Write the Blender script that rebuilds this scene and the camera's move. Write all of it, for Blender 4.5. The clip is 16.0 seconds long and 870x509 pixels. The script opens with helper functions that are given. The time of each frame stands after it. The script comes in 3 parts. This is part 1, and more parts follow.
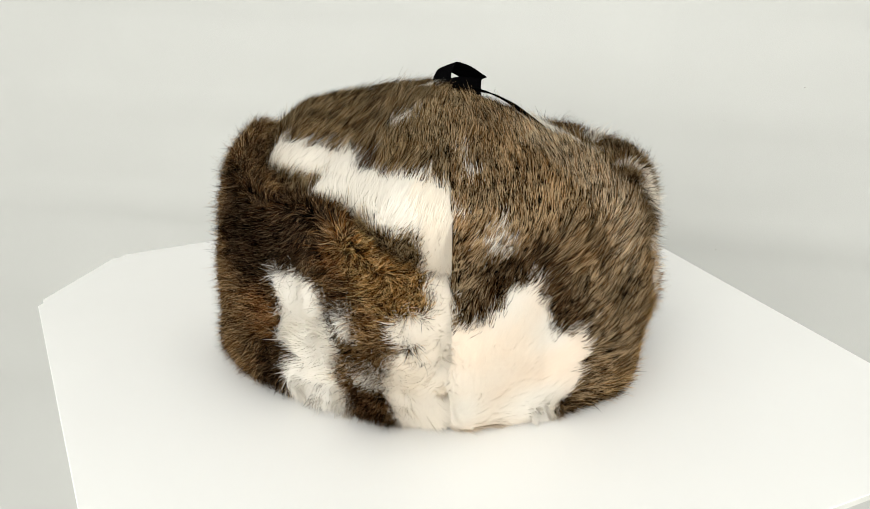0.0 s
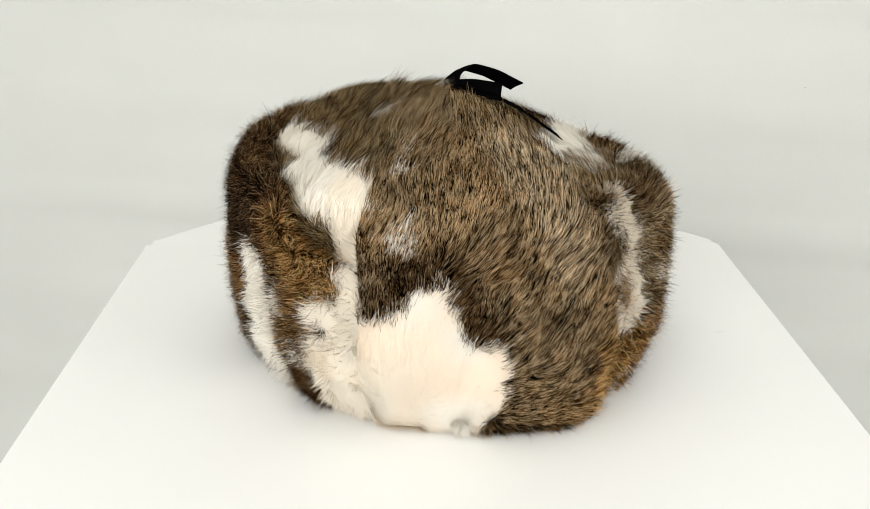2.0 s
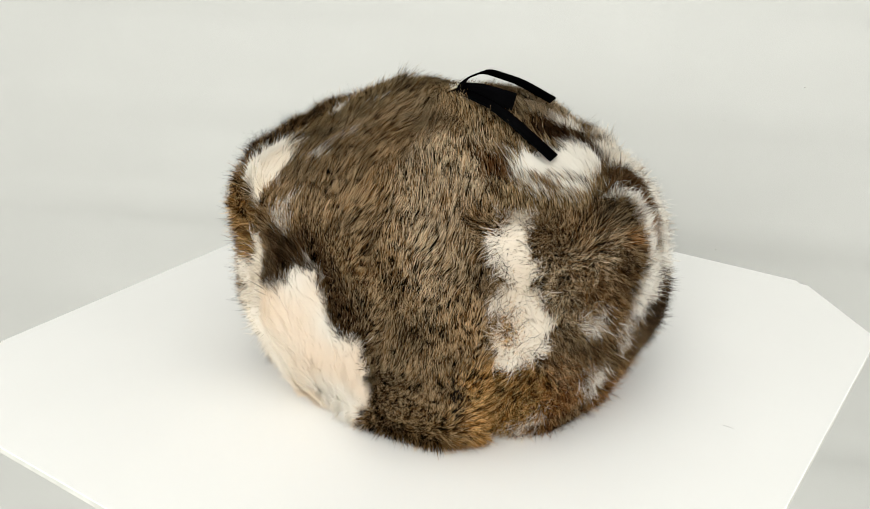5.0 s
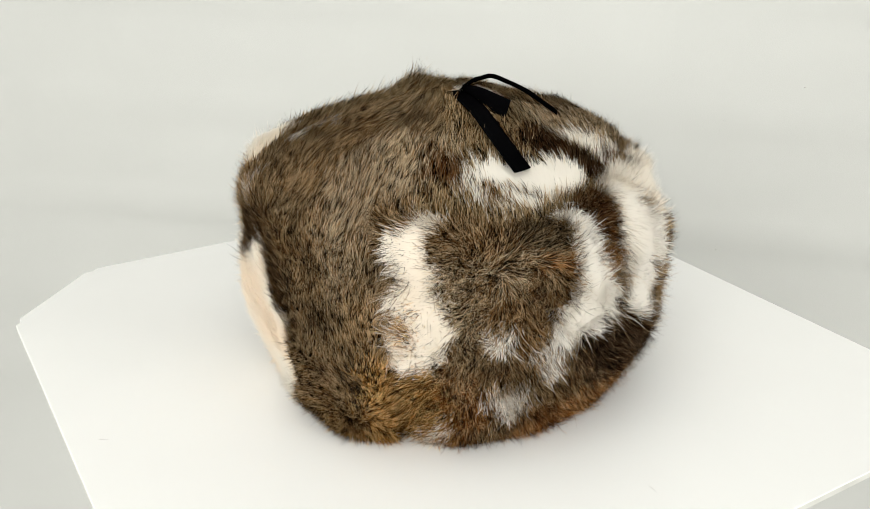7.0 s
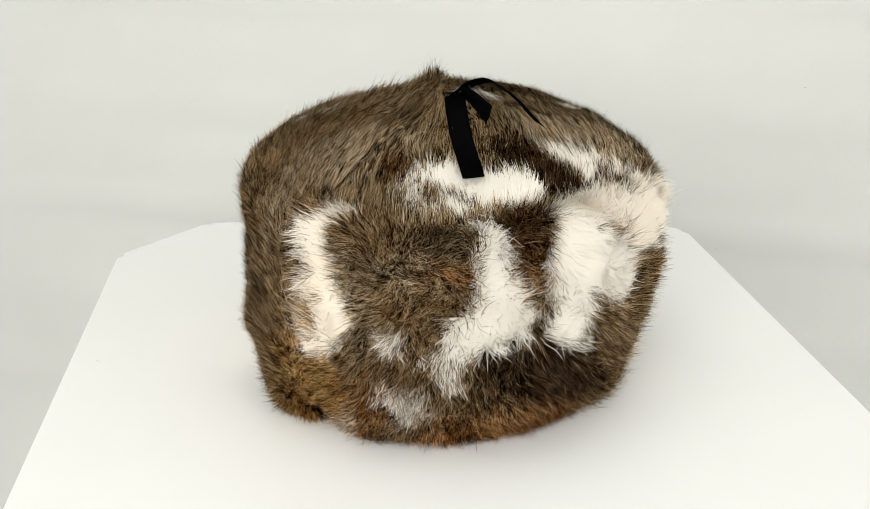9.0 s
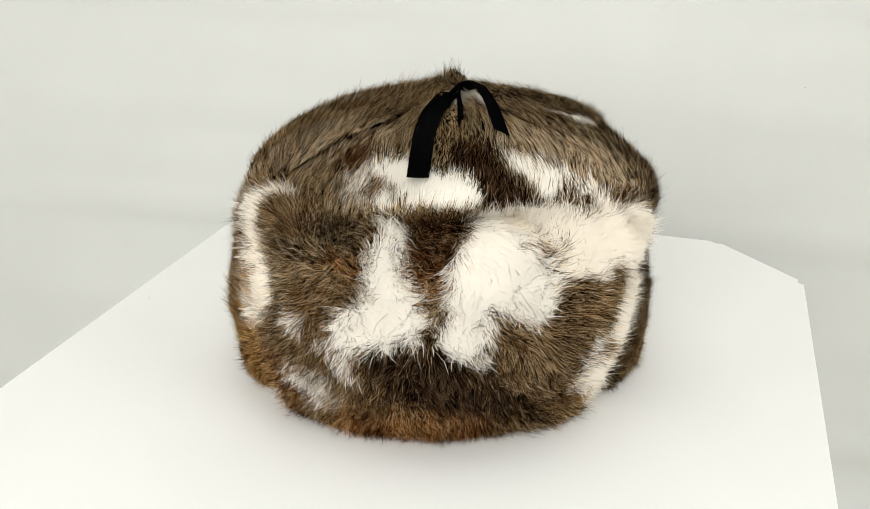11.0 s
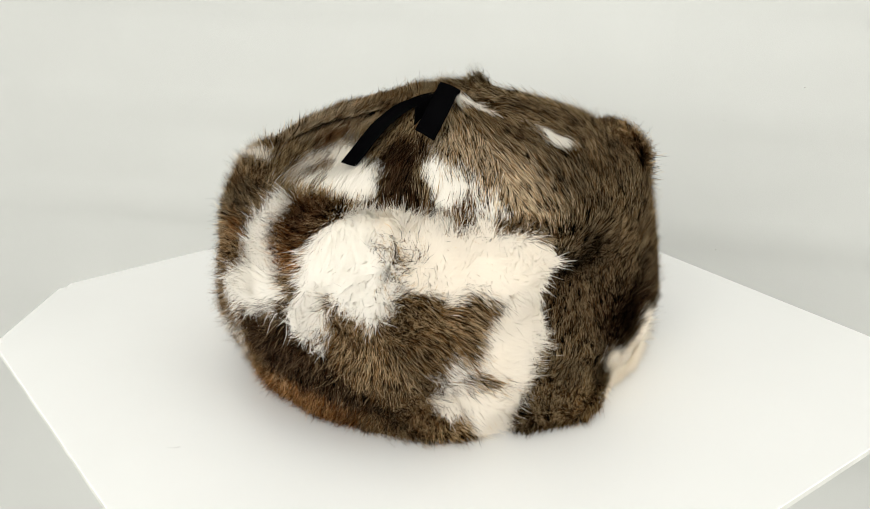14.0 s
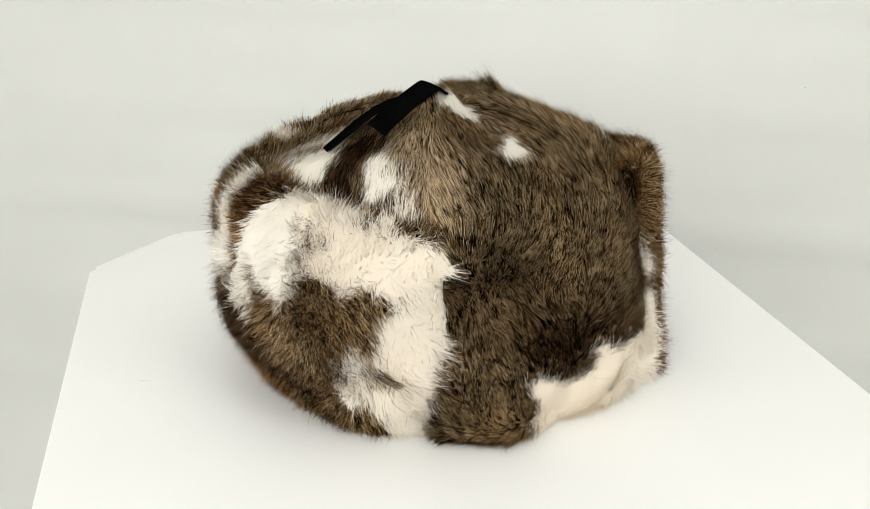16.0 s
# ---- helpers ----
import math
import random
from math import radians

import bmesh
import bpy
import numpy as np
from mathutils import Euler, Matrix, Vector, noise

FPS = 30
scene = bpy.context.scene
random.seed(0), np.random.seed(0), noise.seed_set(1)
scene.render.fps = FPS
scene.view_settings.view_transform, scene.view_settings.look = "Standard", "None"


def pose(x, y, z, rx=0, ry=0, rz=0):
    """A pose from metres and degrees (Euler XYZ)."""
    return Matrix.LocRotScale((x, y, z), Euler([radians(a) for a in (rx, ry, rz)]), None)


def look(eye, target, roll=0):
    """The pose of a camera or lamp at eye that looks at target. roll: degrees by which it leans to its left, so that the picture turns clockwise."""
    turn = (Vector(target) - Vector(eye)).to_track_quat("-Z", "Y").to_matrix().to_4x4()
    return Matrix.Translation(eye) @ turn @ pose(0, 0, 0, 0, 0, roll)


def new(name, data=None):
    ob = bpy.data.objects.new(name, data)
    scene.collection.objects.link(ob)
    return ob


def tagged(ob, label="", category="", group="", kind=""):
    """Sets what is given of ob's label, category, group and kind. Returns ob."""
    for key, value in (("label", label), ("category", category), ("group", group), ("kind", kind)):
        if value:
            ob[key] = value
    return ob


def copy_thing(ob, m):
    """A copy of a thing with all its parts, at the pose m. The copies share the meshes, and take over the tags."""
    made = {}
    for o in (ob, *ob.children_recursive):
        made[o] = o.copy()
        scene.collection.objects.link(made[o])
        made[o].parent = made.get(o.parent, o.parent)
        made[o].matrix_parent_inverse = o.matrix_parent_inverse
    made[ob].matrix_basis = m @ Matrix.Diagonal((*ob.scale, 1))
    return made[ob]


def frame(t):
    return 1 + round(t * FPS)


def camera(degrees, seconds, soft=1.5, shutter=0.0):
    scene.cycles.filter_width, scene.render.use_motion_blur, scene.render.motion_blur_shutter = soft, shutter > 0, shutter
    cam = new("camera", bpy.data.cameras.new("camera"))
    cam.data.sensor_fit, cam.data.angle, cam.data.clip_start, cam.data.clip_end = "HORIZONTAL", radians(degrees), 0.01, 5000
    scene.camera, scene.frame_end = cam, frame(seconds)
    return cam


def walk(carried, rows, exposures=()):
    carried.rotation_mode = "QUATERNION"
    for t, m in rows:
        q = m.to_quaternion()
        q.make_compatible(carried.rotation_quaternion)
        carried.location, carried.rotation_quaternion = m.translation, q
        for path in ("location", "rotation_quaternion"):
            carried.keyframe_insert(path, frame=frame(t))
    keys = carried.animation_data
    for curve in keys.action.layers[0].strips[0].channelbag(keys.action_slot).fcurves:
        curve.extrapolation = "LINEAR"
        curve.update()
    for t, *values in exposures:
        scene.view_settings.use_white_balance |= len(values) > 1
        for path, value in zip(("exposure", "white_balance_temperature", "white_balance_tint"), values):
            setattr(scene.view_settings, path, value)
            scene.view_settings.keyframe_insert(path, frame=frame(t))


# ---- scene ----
FOV = 49.89
cam = camera(FOV, 16.0, 0.7)
PITCH, YAW, EYE = 0.40510, -0.03337, Vector((0.01487, -0.58, 0.31525))
AHEAD = Vector((math.sin(YAW) * math.cos(PITCH), math.cos(YAW) * math.cos(PITCH), -math.sin(PITCH)))
STAND_STILL = look(EYE, EYE + AHEAD, 0.44)
walk(cam, [(0, STAND_STILL), (16, STAND_STILL)])

# ---- light ----
world = bpy.data.worlds.new("studio")
scene.world = world
world.use_nodes = True
world.node_tree.nodes["Background"].inputs["Color"].default_value = (1.0, 0.99, 0.96, 1)
world.node_tree.nodes["Background"].inputs["Strength"].default_value = 0.25


def softbox(name, eye, target, size, power, colour=(1.0, 0.995, 0.955)):
    lamp = bpy.data.lights.new(name, "AREA")
    lamp.shape, lamp.size, lamp.size_y, lamp.energy, lamp.color = "RECTANGLE", size[0], size[1], power, colour
    ob = new(name, lamp)
    ob.matrix_world = look(eye, target)
    return ob


softbox("softbox_over", (-0.05, -0.2, 1.5), (0, 0.05, 0), (1.2, 1.0), 6.6)
softbox("softbox_front", (-0.35, -1.75, 0.75), (0, 0, 0.05), (1.5, 0.9), 32)
softbox("softbox_right", (1.35, -0.95, 0.3), (0.45, 0.3, -0.2), (0.7, 0.9), 15)
softbox("softbox_left", (-1.3, -0.9, 0.15), (-0.3, 0.2, -0.25), (0.7, 0.9), 11.5)


# ---- materials ----
def material(name, colour, rough=0.6, metal=0.0, spec=0.5):
    m = bpy.data.materials.new(name)
    m.use_nodes = True
    b = m.node_tree.nodes["Principled BSDF"]
    b.inputs["Base Color"].default_value = (*colour, 1)
    b.inputs["Roughness"].default_value = rough
    b.inputs["Metallic"].default_value = metal
    b.inputs["Specular IOR Level"].default_value = spec
    return m


def node(m, kind, **values):
    n = m.node_tree.nodes.new(kind)
    for k, v in values.items():
        n.inputs[k].default_value = v
    return n


def join(m, a, out, b, into):
    m.node_tree.links.new(a.outputs[out], b.inputs[into])


def mottled(m, scale, low, high, bump=0.0, bump_scale=200.0, detail=4.0):
    """Two scales of variation: slow patches of colour and a fine relief."""
    bsdf = m.node_tree.nodes["Principled BSDF"]
    pos = node(m, "ShaderNodeTexCoord")
    n = node(m, "ShaderNodeTexNoise", Scale=scale, Detail=detail)
    join(m, pos, "Object", n, "Vector")
    ramp = node(m, "ShaderNodeValToRGB")
    ramp.color_ramp.elements[0].color, ramp.color_ramp.elements[1].color = (*low, 1), (*high, 1)
    ramp.color_ramp.elements[0].position, ramp.color_ramp.elements[1].position = 0.3, 0.7
    join(m, n, "Fac", ramp, "Fac")
    join(m, ramp, "Color", bsdf, "Base Color")
    if bump:
        n2 = node(m, "ShaderNodeTexNoise", Scale=bump_scale, Detail=3.0)
        join(m, pos, "Object", n2, "Vector")
        b = node(m, "ShaderNodeBump", Strength=bump, Distance=0.001)
        join(m, n2, "Fac", b, "Height")
        join(m, b, "Normal", bsdf, "Normal")
    return m


BOARD = mottled(material("white_laminate", (0.73, 0.73, 0.72), 0.5, 0, 0.3), 6, (0.72, 0.72, 0.71), (0.745, 0.745, 0.735), 0.05, 60)
BOARD_EDGE = mottled(material("board_edge", (0.5, 0.5, 0.47), 0.6), 40, (0.44, 0.44, 0.41), (0.56, 0.56, 0.53), 0.1, 300)
CLOTH = mottled(material("white_cloth", (0.48, 0.483, 0.467), 0.85, 0, 0.2), 3, (0.468, 0.471, 0.455), (0.499, 0.502, 0.485), 0.15, 900)
PLAIN = mottled(material("white_wall", (0.8, 0.8, 0.78), 0.9), 2, (0.78, 0.78, 0.76), (0.81, 0.81, 0.79), 0.05, 80)
SPECK = mottled(material("lint", (0.2, 0.19, 0.17), 0.9), 90, (0.15, 0.14, 0.13), (0.3, 0.28, 0.25))
RIBBON = mottled(material("black_grosgrain", (0.0015, 0.0015, 0.0015), 0.9, 0, 0.0), 30, (0.0010, 0.0010, 0.0012), (0.0022, 0.0022, 0.0024))


def fur_material(name, rough):
    m = material(name, (0.2, 0.15, 0.1), rough, 0, 0.0)
    c = node(m, "ShaderNodeAttribute")
    c.attribute_name = "fur_colour"
    bsdf = m.node_tree.nodes["Principled BSDF"]
    join(m, c, "Color", bsdf, "Base Color")
    through_hair, mix = node(m, "ShaderNodeBsdfTranslucent"), node(m, "ShaderNodeMixShader", Fac=0.42)
    join(m, c, "Color", through_hair, "Color")
    join(m, bsdf, "BSDF", mix, 1)
    join(m, through_hair, "BSDF", mix, 2)
    join(m, mix, "Shader", m.node_tree.nodes["Material Output"], "Surface")
    return m


FUR = fur_material("rabbit_fur", 0.5)
HIDE = fur_material("rabbit_underfur", 0.95)


# ---- building helpers ----
def part(name, bm, mat, parent=None, label=""):
    me = bpy.data.meshes.new(name)
    bm.to_mesh(me)
    bm.free()
    for m in (mat if isinstance(mat, (list, tuple)) else [mat]):
        me.materials.append(m)
    ob = new(name, me)
    ob.parent = parent
    return tagged(ob, label)


def empty(name):
    ob = new(name)
    ob.empty_display_size = 0.02
    return ob


def box(bm, lo, hi, bevel=0.0):
    r = bmesh.ops.create_cube(bm, size=1.0)
    c, d = (Vector(lo) + Vector(hi)) / 2, Vector(hi) - Vector(lo)
    for v in r["verts"]:
        v.co = Vector((v.co.x * d.x, v.co.y * d.y, v.co.z * d.z)) + c
    if bevel:
        bmesh.ops.bevel(bm, geom=list({e for v in r["verts"] for e in v.link_edges}), offset=bevel, segments=2, affect="EDGES")


def grid_bm(points, smooth=True):
    """A sheet through a table of points, row by row."""
    bm = bmesh.new()
    rows = [[bm.verts.new(p) for p in row] for row in points]
    for a, b in zip(rows, rows[1:]):
        for i in range(len(a) - 1):
            f = bm.faces.new((a[i], a[i + 1], b[i + 1], b[i]))
            f.smooth = smooth
    return bm


# ---- the studio ----
WALL_Y, FLOOR_Z, SWEEP = 0.522, -0.72, 0.27
FOLD, FOLD_TOP = 0.1392, 0.0276      # spacing of the ironed folds, height of the first one in view


def cloth_relief(x, z):
    """How far the folds and slow waves of the hanging cloth stand out."""
    k = (z - FOLD_TOP - 0.027 * x) / FOLD
    off = abs(k - round(k)) * FOLD
    crease = 0.007 * math.exp(-(off / 0.009) ** 2) * (1 if round(k) % 2 else 0.7)
    return crease + 0.006 * noise.noise((x * 1.1, z * 2.4, 0.3)) + 0.0025 * noise.noise((x * 3, z * 7, 4.0))


def backdrop_sheet():
    """A hanging white cloth with ironed folds that sweeps onto the floor. It hangs a little askew, nearer on one side."""
    rows = []
    path = [(0.0, 1.9 - 0.02 * i) for i in range(int((1.9 - FLOOR_Z - SWEEP) / 0.02))]
    z_end = path[-1][1]
    radius = z_end - FLOOR_Z
    path += [(radius * (1 - math.cos(a)), z_end - radius * math.sin(a)) for a in np.linspace(0.05, math.pi / 2, 20)]
    path += [(radius + d, FLOOR_Z) for d in np.linspace(0.05, 2.35, 24)]
    for d, z in path:
        row = []
        for x in np.linspace(-1.7, 1.7, 86):
            y = WALL_Y - 0.169 * x - d
            if d < 0.001:
                y -= cloth_relief(x, z)
            row.append((x, y, z))
        rows.append(row)
    return grid_bm(rows)


def studio():
    cloth = part("backdrop", backdrop_sheet(), CLOTH)
    mod = cloth.modifiers.new("thickness", "SOLIDIFY")
    mod.thickness, mod.offset = 0.0015, 0.0
    tagged(cloth, "white cotton cloth backdrop with horizontal fold creases", "backdrop", kind="structure")
    for name, lo, hi in (("wall_west", (-1.85, -2.6, FLOOR_Z - 0.05), (-1.75, 1.1, 2.0)), ("wall_east", (1.75, -2.6, FLOOR_Z - 0.05), (1.85, 1.1, 2.0)),
                         ("wall_south", (-1.85, -2.7, FLOOR_Z - 0.05), (1.85, -2.6, 2.0)), ("wall_north", (-1.85, 1.1, FLOOR_Z - 0.05), (1.85, 1.2, 2.0)),
                         ("ceiling", (-1.85, -2.7, 2.0), (1.85, 1.2, 2.1)), ("floor", (-1.85, -2.7, FLOOR_Z - 0.15), (1.85, 1.2, FLOOR_Z - 0.05))):
        bm = bmesh.new()
        box(bm, lo, hi)
        tagged(part(name, bm, PLAIN), "plain white painted " + name.split("_")[0] + " of the studio", name.split("_")[0], kind="structure")


def lint_speck():
    """A tiny crumb of lint."""
    bm = bmesh.new()
    bmesh.ops.create_icosphere(bm, subdivisions=1, radius=0.0006)
    for v in bm.verts:
        v.co = Vector((v.co.x * 1.3, v.co.y * 0.5, v.co.z * 0.8)) * (1 + 0.3 * noise.noise(v.co * 2500))
    return tagged(part("lint_speck", bm, SPECK), "tiny dark speck of lint on the white cloth", "lint", "lint on the cloth")


def lint():
    first = None
    for x, z in ((0.3065, 0.0397), (0.3414, -0.0206), (0.4503, -0.1122), (0.3872, 0.0811), (0.3178, -0.1203)):
        m = pose(x, WALL_Y - 0.169 * x - cloth_relief(x, z) - 0.001, z, 0, 0, -9.6)
        if first is None:
            first = lint_speck()
            first.matrix_basis = m
        else:
            copy_thing(first, m)


def loose_hair(x, y, turn, length):
    """A shed hair lying on the board."""
    bm = bmesh.new()
    rows = []
    for i in range(9):
        t = i / 8
        c = Vector((length * (t - 0.5), 0.0012 * math.sin(t * 2.6), 0.0004 + 0.0012 * t * t))
        w = 0.00012 * (1 - 0.8 * t)
        rows.append([bm.verts.new(c + Vector((0, w * math.cos(a), w * math.sin(a)))) for a in (0.5, 2.6, 4.7)])
    for a, b in zip(rows, rows[1:]):
        for k in range(3):
            bm.faces.new((a[k], a[(k + 1) % 3], b[(k + 1) % 3], b[k]))
    m = pose(x, y, 0, 0, 0, turn)
    for v in bm.verts:
        v.co = m @ v.co
    return tagged(part("loose_hair", bm, SPECK), "short shed brown hair lying on the white board", "hair", "shed hairs")


# ---- the turning board ----
BOARD_R, BOARD_A, BOARD_CUT, BOARD_T = 0.3108, 171.5, 17.8, 0.004


def turning_board():
    thing = empty("display_board")
    tagged(thing, "white square display board with cut corners on a turntable", "display board")
    bm = bmesh.new()
    ring = []
    for k in range(4):
        for a in (BOARD_A + 90 * k - BOARD_CUT, BOARD_A + 90 * k):
            ring.append((BOARD_R * math.cos(radians(a)), BOARD_R * math.sin(radians(a))))
    top = [bm.verts.new((x, y, 0)) for x, y in ring]
    low = [bm.verts.new((x, y, -BOARD_T)) for x, y in ring]
    bm.faces.new(top)
    bm.faces.new(low[::-1])
    for i in range(8):
        f = bm.faces.new((low[i], low[(i + 1) % 8], top[(i + 1) % 8], top[i]))
        f.material_index = 1
    corners = [e for e in bm.edges if abs(e.verts[0].co.z - e.verts[1].co.z) > 1e-4]
    bmesh.ops.bevel(bm, geom=corners, offset=0.006, segments=4, affect="EDGES")
    bmesh.ops.bevel(bm, geom=[e for e in bm.edges if all(abs(v.co.z) < 1e-6 for v in e.verts)], offset=0.0004, segments=1, affect="EDGES")
    part("panel", bm, [BOARD, BOARD_EDGE], thing)
    bm = bmesh.new()
    bmesh.ops.create_cone(bm, cap_ends=True, segments=48, radius1=0.11, radius2=0.11, depth=0.03)
    bmesh.ops.translate(bm, verts=bm.verts, vec=(0, 0, -BOARD_T - 0.015))
    part("turntable", bm, PLAIN, thing, "white round turntable under the board")
    return thing


def pedestal():
    bm = bmesh.new()
    bmesh.ops.create_cone(bm, cap_ends=True, segments=40, radius1=0.12, radius2=0.10, depth=-FLOOR_Z - BOARD_T - 0.03 - 0.001)
    bmesh.ops.translate(bm, verts=bm.verts, vec=(0, 0, (FLOOR_Z - BOARD_T - 0.03 + 0.001) / 2))
    return tagged(part("pedestal", bm, PLAIN), "plain white round pedestal on the floor cloth", "pedestal")


# ---- the hat: outlines in units of the camera's distance, then scaled ----
UNIT = 0.58
FRONT = 40.0        # the way the visor faces, degrees


def smooth_path(points, n):
    """n points evenly along a rounded line through a few."""
    p = np.array(points, float)
    q = np.vstack([2 * p[0] - p[1], p, 2 * p[-1] - p[-2]])
    out = []
    for i in range(1, len(q) - 2):
        t = np.linspace(0, 1, 12, endpoint=False)[:, None]
        a, b, c, d = q[i - 1], q[i], q[i + 1], q[i + 2]
        out.append(0.5 * (2 * b + (c - a) * t + (2 * a - 5 * b + 4 * c - d) * t ** 2 + (3 * b - a - 3 * c + d) * t ** 3))
    out = np.vstack(out + [p[-1:]])
    s = np.concatenate([[0], np.cumsum(np.hypot(*np.diff(out, axis=0).T))])
    k = np.linspace(0, s[-1], n)
    return np.stack([np.interp(k, s, out[:, 0]), np.interp(k, s, out[:, 1])], 1)


NU, NV = 97, 81
PROFILES = {
    "crown_front": [(0.195, 0.142), (0.204, 0.196), (0.194, 0.229), (0.164, 0.246), (0.127, 0.255), (0.072, 0.281), (0.033, 0.297), (0.000, 0.305)],
    "crown_side": [(0.191, 0.142), (0.191, 0.192), (0.183, 0.225), (0.161, 0.249), (0.128, 0.272), (0.072, 0.292), (0.033, 0.303), (0.000, 0.306)],
    "crown_back": [(0.183, 0.142), (0.187, 0.192), (0.186, 0.226), (0.165, 0.253), (0.128, 0.269), (0.067, 0.291), (0.033, 0.301), (0.000, 0.306)],
    "ear": [(0.188, 0.005), (0.202, 0.003), (0.209, 0.024), (0.216, 0.075), (0.218, 0.131), (0.212, 0.175), (0.200, 0.215), (0.175, 0.246), (0.142, 0.271), (0.078, 0.297), (0.039, 0.305), (0.022, 0.299)],
    "visor": [(0.198, 0.005), (0.212, 0.003), (0.221, 0.022), (0.240, 0.075), (0.251, 0.131), (0.250, 0.180), (0.242, 0.206), (0.228, 0.225), (0.212, 0.228), (0.202, 0.212), (0.194, 0.175)],
    "back": [(0.190, 0.005), (0.205, 0.003), (0.213, 0.028), (0.216, 0.075), (0.221, 0.131), (0.222, 0.186), (0.221, 0.225), (0.214, 0.241), (0.202, 0.238), (0.194, 0.218), (0.187, 0.170)],
}
SPAN = {"crown": (-180, 180), "ear_right": (-126, -57), "ear_left": (62, 126), "visor": (-60, 64), "back": (125, 236)}


# how far the plan departs from round: degrees, and the part of a unit
PLAN_B = (-180, -140, -112, -70, -40, 0, 44, 68, 112, 150, 180)
PLAN_D = (-.010, .000, -.003, -.002, -.003, .000, -.002, .006, .018, .014, -.010)


# local swellings: degrees round, their width, height, its width, amount
BULGES = [(-28, 17, .16, .09, .009), (-116, 20, .0, .06, -.015), (64, 15, .21, .06, .020), (-67, 16, .0, .05, .017), (105, 24, .0, .06, .022), (174, 16, .0, .05, .010)]


# slow unevenness of the stuffed shape, every 20 degrees from -180: out or in at four heights; and of the dome, every 40 degrees, up or down at two radii
SWELL_Z = (0.0, 0.085, 0.165, 0.235)
SWELL = (
    (-.014, -.026, -.020, .000, -.003, -.011, -.007, .016, -.001, -.015, -.017, -.000, -.005, -.000, -.034, -.019, .028, .005),
    (.005, -.004, .002, .003, -.009, .014, .019, .015, -.009, -.001, -.006, -.006, -.001, .003, -.004, .004, .007, .013),
    (-.007, -.011, -.000, -.002, -.003, -.002, .014, -.022, -.009, -.026, -.012, .002, -.017, -.023, .002, -.008, -.015, .006),
    (.003, -.006, .031, .020, .020, .008, .019, .005, -.003, -.026, -.034, -.026, .004, .022, -.001, -.004, -.018, -.004))
DOME_R = (0.06, 0.15)
DOME = ((.005, .002, -.022, -.005, -.002, .004, -.003, -.016, .005),
    (-.017, -.000, -.007, -.001, -.014, .008, .001, .003, .012))


def round_ring(ring, b):
    """A value of a ring of even steps at b degrees."""
    step = 360 / len(ring)
    k = ((b + 180) % 360) / step
    i = int(k)
    f = k - i
    f = 0.5 * f + 0.5 * f * f * (3 - 2 * f)
    return ring[i % len(ring)] * (1 - f) + ring[(i + 1) % len(ring)] * f


